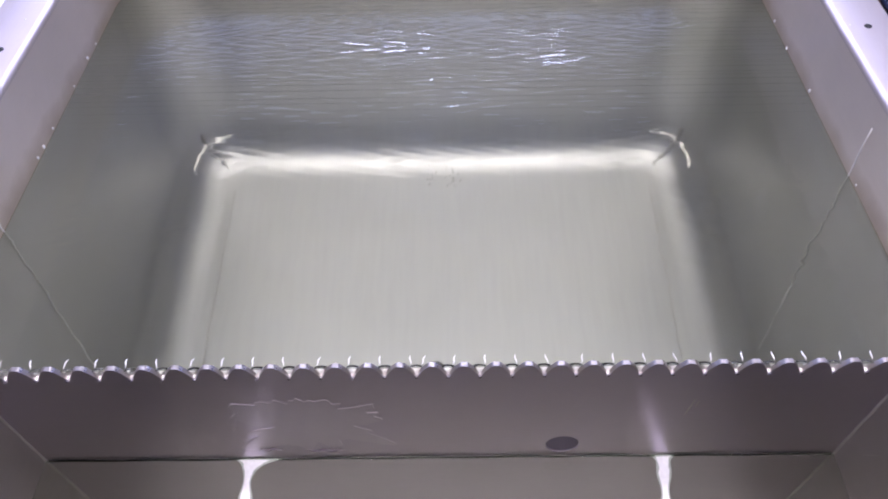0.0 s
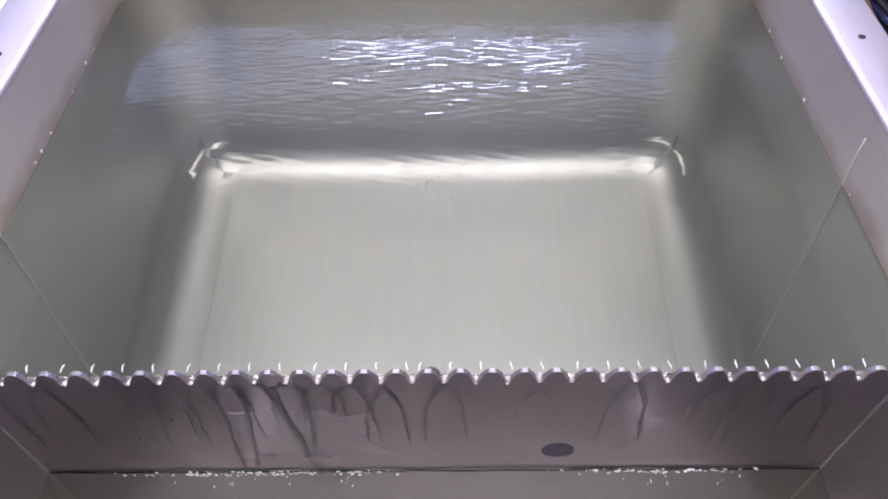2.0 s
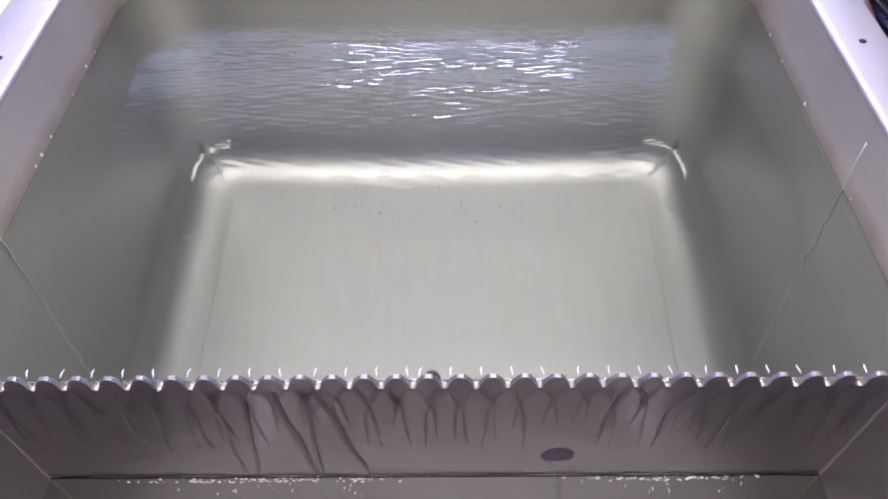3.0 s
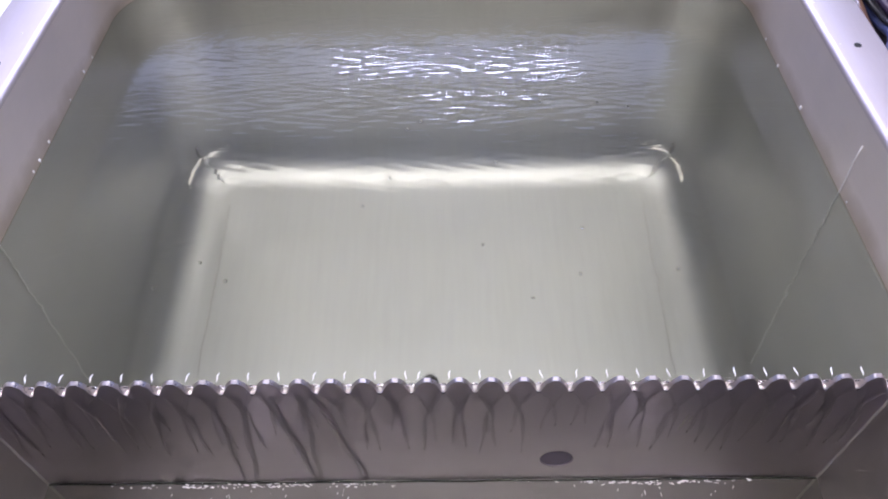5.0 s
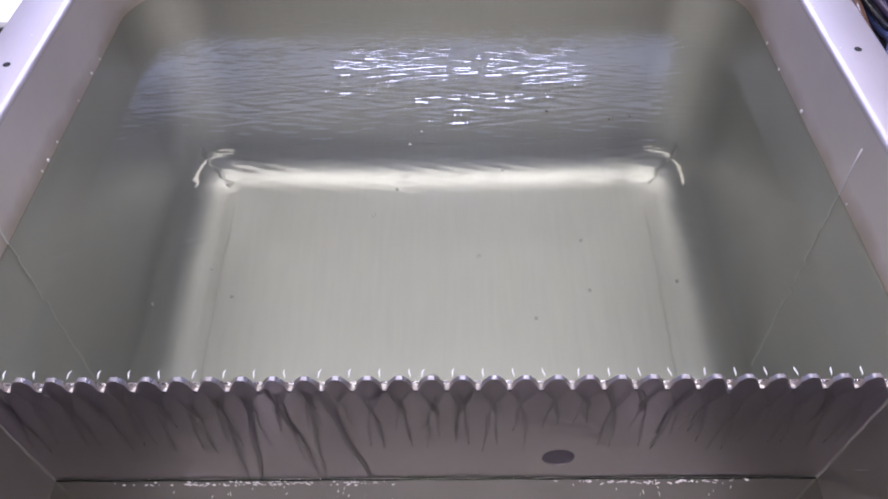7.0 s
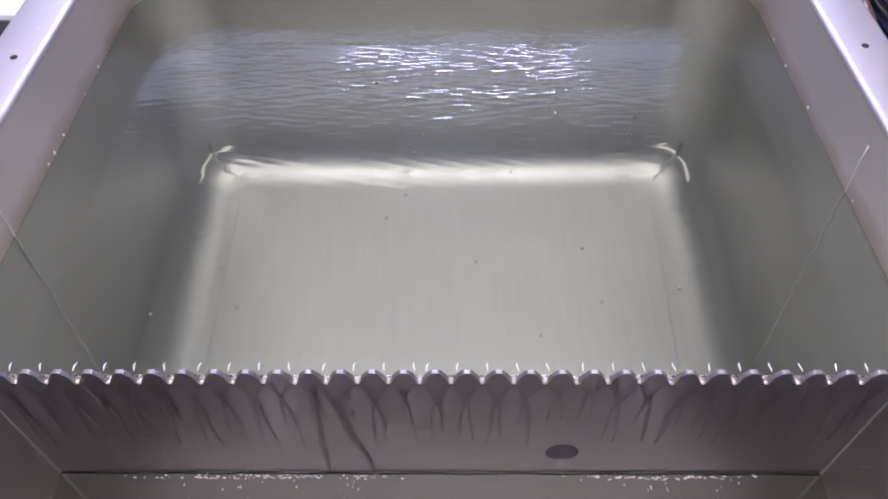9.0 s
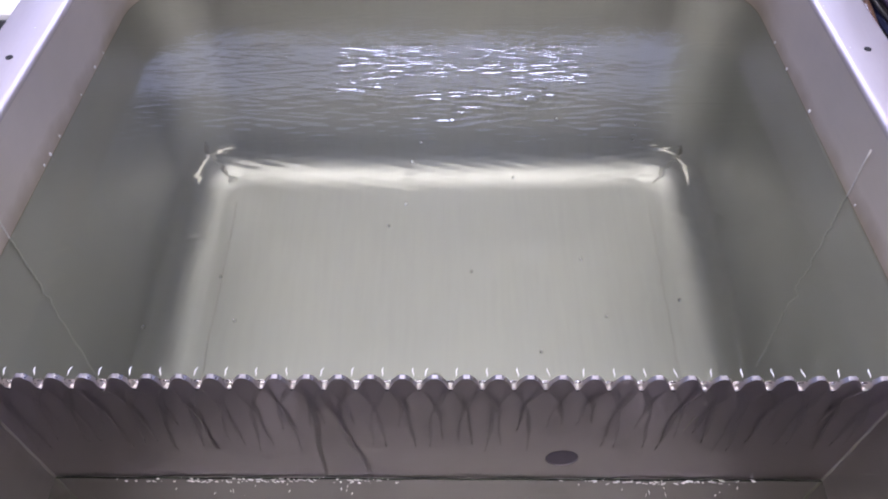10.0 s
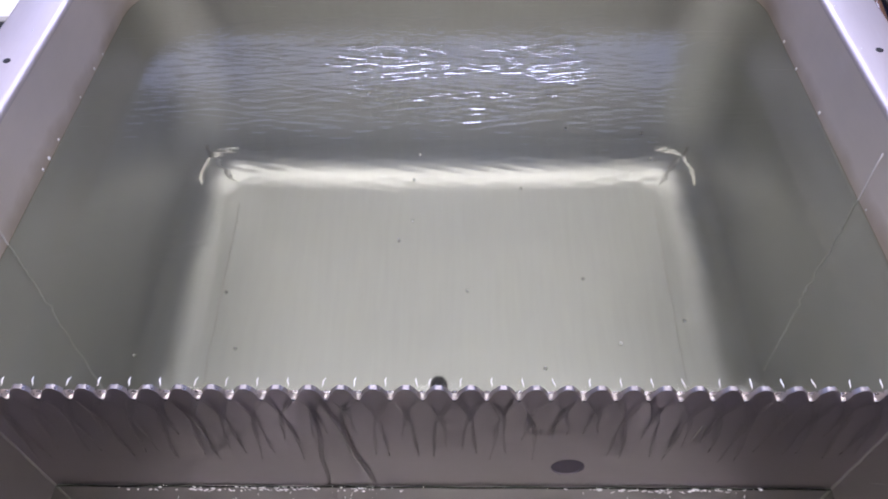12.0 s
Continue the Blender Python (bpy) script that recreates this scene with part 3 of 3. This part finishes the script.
def make_drops():
    rng = random.Random(11)
    first = None
    for i in range(-15, 15):
        if first is None:
            bm = bmesh.new()
            bmesh.ops.create_icosphere(bm, subdivisions=3, radius=1, matrix=Matrix.Diagonal((0.0024, 0.0030, 0.0020, 1)))
            first = ob = mesh_ob("water_bead", bm, DROP, None, "", True)
        else:
            ob = new("water_bead", first.data)
        ob.visible_shadow = False
        ob.location = ((i + 0.5) * 0.025, -0.0026, -0.0066)
        tagged(ob, "bead of water spilling over a notch of the weir", "water", "beads in the notches")
    first = None
    for i in range(-15, 15):
        if first is None:
            bm = bmesh.new()
            bmesh.ops.create_icosphere(bm, subdivisions=3, radius=1, matrix=Matrix.Diagonal((0.0058, 0.0030, 0.0050, 1)))
            first = ob = mesh_ob("water_tongue", bm, DROP, None, "", True)
        else:
            ob = new("water_tongue", first.data)
        ob.visible_shadow = False
        tagged(ob, "rounded tongue of water pushing through a weir notch", "water", "tongues in the notches")
        TONGUES.append((ob, (i + 0.5) * 0.025))
    # Drops on walls and rim are opaque white: their glint is painted.
    spots = [(-HALF, 0.29), (-HALF, 0.262), (-HALF, 0.245), (-HALF, 0.36), (-HALF, 0.41), (-HALF, 0.44), (HALF, 0.19), (HALF, 0.41), (HALF, 0.33), (HALF, 0.46)]
    for x, y in spots:
        bm = bmesh.new()
        bmesh.ops.create_icosphere(bm, subdivisions=2, radius=rng.uniform(0.0010, 0.0019), matrix=pose(x - math.copysign(0.0008, x), y, rng.uniform(0.002, 0.005)) @ Matrix.Diagonal((0.6, 1, 1.3, 1)))
        ob = mesh_ob("water_drop", bm, SPLASH_GLINT, None, "", True)
        tagged(ob, "tiny water drop on the steel wall, glint painted white", "drop", "drops on the tank walls")
    for x, y in ((0.399, 0.43), (0.400, 0.40), (0.396, 0.345), (0.402, 0.325), (-0.42, 0.43), (-0.41, 0.36)):
        bm = bmesh.new()
        bmesh.ops.create_icosphere(bm, subdivisions=2, radius=rng.uniform(0.0008, 0.0013), matrix=pose(x, y, RIM) @ Matrix.Diagonal((1, 1, 0.6, 1)))
        ob = mesh_ob("water_drop", bm, SPLASH_GLINT, None, "", True)
        tagged(ob, "tiny water drop on the steel rim, glint painted white", "drop", "drops on the rim")


make_drops()


# White tubes paint the highlights on water ridges at the notches.
def make_flow_lines():
    first = None
    for i in range(-15, 16):
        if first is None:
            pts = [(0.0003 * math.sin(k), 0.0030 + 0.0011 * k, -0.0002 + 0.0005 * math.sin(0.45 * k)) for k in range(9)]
            first = ob = mesh_ob("water_glint", tube(pts, lambda u: 0.0005 * (0.4 + math.sin(math.pi * u)), 6), SPLASH_GLINT, None, "", True)
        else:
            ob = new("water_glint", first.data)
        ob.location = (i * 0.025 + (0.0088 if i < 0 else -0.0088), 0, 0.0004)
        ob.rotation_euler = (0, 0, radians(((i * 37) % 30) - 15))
        tagged(ob, "thin white tube painting the glint of water at a notch", "water", "ridges at the notches")


make_flow_lines()
BUBBLES = []


def make_bubbles():
    rng = random.Random(31)
    bm = bmesh.new()
    bmesh.ops.create_icosphere(bm, subdivisions=2, radius=0.0016)
    first = mesh_ob("bubble", bm, DROP, None, "", True)
    for k in range(18):
        ob = first if k == 0 else new("bubble", first.data)
        ob.visible_shadow = False
        tagged(ob, "tiny air bubble drifting on the water surface", "bubble", "bubbles on the water")
        BUBBLES.append((ob, rng.uniform(-0.24, 0.24), rng.uniform(0.05, 0.36), rng.uniform(-0.004, 0.004), rng.uniform(0.004, 0.012), (rng.uniform(-0.03, 0.03), BACK - BEND - rng.uniform(-0.02, 0.02), rng.uniform(0.5, 3.0))))


make_bubbles()


# ---- clutter beside the tank ----
def make_sides():
    for s, name in ((-1, "a"), (1, "b")):
        bench = tagged(new("side_bench"), "dark bench standing close beside the steel tank", "bench")
        x0, x1 = sorted((s * 0.452, s * 1.05))
        part("bench_top", box(bmesh.new(), x0, x1, -0.1, 1.3, -0.09, -0.05, 0.003), BENCH, bench)
        for lx in (x0 + 0.04, x1 - 0.04):
            for ly in (-0.06, 1.26):
                part("leg", box(bmesh.new(), lx - 0.02, lx + 0.02, ly - 0.02, ly + 0.02, -0.87, -0.0905, 0.002), FRAME, bench)
    tray = tagged(new("plastic_crate"), "white plastic crate with a black lip on the bench", "crate")
    bm = bmesh.new()
    box(bm, -0.82, -0.46, 0.437, 0.95, -0.05, 0.055, 0.006)
    part("body", bm, WHITE_PLASTIC, tray)
    part("lip", box(bmesh.new(), -0.82, -0.457, 0.405, 0.435, -0.05, 0.050, 0.003), BLACK_PLASTIC, tray, "black lip")
    cols = [("blue_cable", (0.03, 0.04, 0.11)), ("brown_cable", (0.12, 0.06, 0.03)), ("beige_cable", (0.25, 0.20, 0.14)), ("black_cable", (0.02, 0.02, 0.025)), ("violet_cable", (0.06, 0.045, 0.09))]
    mats = [plain(n, c, 0.35) for n, c in cols]
    rng = random.Random(21)
    for k in range(26):
        x, y = 0.555 + 0.017 * (k % 13) + rng.uniform(-0.005, 0.005), 0.36
        ph = rng.uniform(0, 6)
        r = rng.uniform(0.003, 0.0065)
        lift = 0.014 * (k // 13)
        pts = [(x + 0.03 * math.sin(q * 0.45 + ph), y + q * 0.024, -0.048 + r + lift + 0.014 + 0.014 * math.sin(q * 0.8 + ph)) for q in range(26)]
        ob = mesh_ob("cable", tube(pts, r, 8), mats[k % 5], None, "", True)
        tagged(ob, cols[k % 5][0].split("_")[0] + " plastic cable lying loosely on the dark bench", "cable", "cables beside the tank")


make_sides()


def motions():
    rng = random.Random(5)
    for ob, y in RIPPLES:
        a1, a2 = rng.uniform(0.008, 0.016), rng.uniform(0.003, 0.007)
        w1, w2 = 2 * math.pi / rng.uniform(1.0, 1.9), 2 * math.pi / rng.uniform(0.45, 0.8)
        p1, p2 = rng.uniform(0, 6.28), rng.uniform(0, 6.28)
        lean = min(1, max(0, (y - 0.28) / 0.08))
        rows = []
        for k in range(81):
            t = 0.15 * k
            grow = min(1, t / 2.0) ** 0.8
            x = a1 * math.sin(w1 * t + p1) + a2 * math.sin(w2 * t + p2)
            swell = 0.5 * grow * lean * math.sin(2 * math.pi * (y / 0.075 + t / 1.15) + 0.8 * math.sin(t))
            rows.append((t, pose(x * grow, y, 0, 2.2 * max(0, 1 - t / 1.1) * lean + swell)))
        walk(ob, rows)
    for ob, x, start, end in FILMS:
        hid, out = pose(x, 0.0022, -0.016), pose(x, 0, 0)
        walk(ob, [(0, hid), (start, hid), (start + 0.3, pose(x, 0, -0.006)), (start + 0.6, out)] + ([(12, out)] if end == 12 else [(end, out), (end + 0.4, hid), (12, hid)]))
    for ob, x in TONGUES:
        rest, spill = pose(x, 0.0025, -0.0062), pose(x, -0.0022, -0.0030)
        walk(ob, [(0, rest), (0.7, rest), (1.6, pose(x, -0.0014, -0.0036)), (2.4, spill), (12, spill)])
    for ob, x, y, vx, vy, (rx, ry, leave) in BUBBLES:
        rest = pose(rx, ry, FLOOR + 0.002)
        walk(ob, [(0, rest), (leave, rest)] + [(t, pose(x + vx * t, max(0.02, y + 0.06 - vy * t), 0.0004)) for t in range(5, 13)])
    for ob, x, z, start, end in WASHED:
        there = pose(x, -0.003, z)
        walk(ob, [(0, there), (start, there), ((start + end) / 2, pose(x, -0.003, z - 0.05)), (end, pose(x, -0.003, z - 0.25)), (12, pose(x, -0.003, z - 0.25))])
    # The painted lamp reflections slide off as the water level drops.
    for ob, x in LAMP_STREAKS:
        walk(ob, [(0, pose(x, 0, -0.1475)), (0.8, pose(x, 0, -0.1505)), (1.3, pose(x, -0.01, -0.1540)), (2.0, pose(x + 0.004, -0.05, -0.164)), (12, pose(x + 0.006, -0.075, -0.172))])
    for ob, start in GLINT_FLECKS:
        hid = pose(0, 0.0022, -0.40)
        walk(ob, [(0, hid), (start, hid), (start + 0.5, pose(0, -0.0055, -0.158)), (2.5, pose(0.003, -0.0055, -0.1625)), (5, pose(-0.003, -0.0055, -0.1655))]
             + [(t, pose(0.006 * math.sin(t * 2.3 + start), -0.0055 - 0.0015 * math.sin(t * 3.1), -0.1655)) for t in (5.5, 6, 6.5, 7, 7.6, 8.2, 8.8, 9.4, 10, 10.5, 11, 11.5, 12)])
    walk(trough_water, [(0, pose(0, 0, -0.147)), (0.8, pose(0, 0, -0.150)), (1.0, pose(0, 0, -0.151, 1)), (1.5, pose(0, 0, -0.157, 3)), (2.5, pose(0, 0, -0.163, 4)), (5, pose(0, 0, -0.166, 4))]
         + [(t, pose(0, 0, -0.166, 4 + 0.5 * math.sin(3 * t))) for t in (6, 7, 8, 9, 10, 11, 12)])


motions()
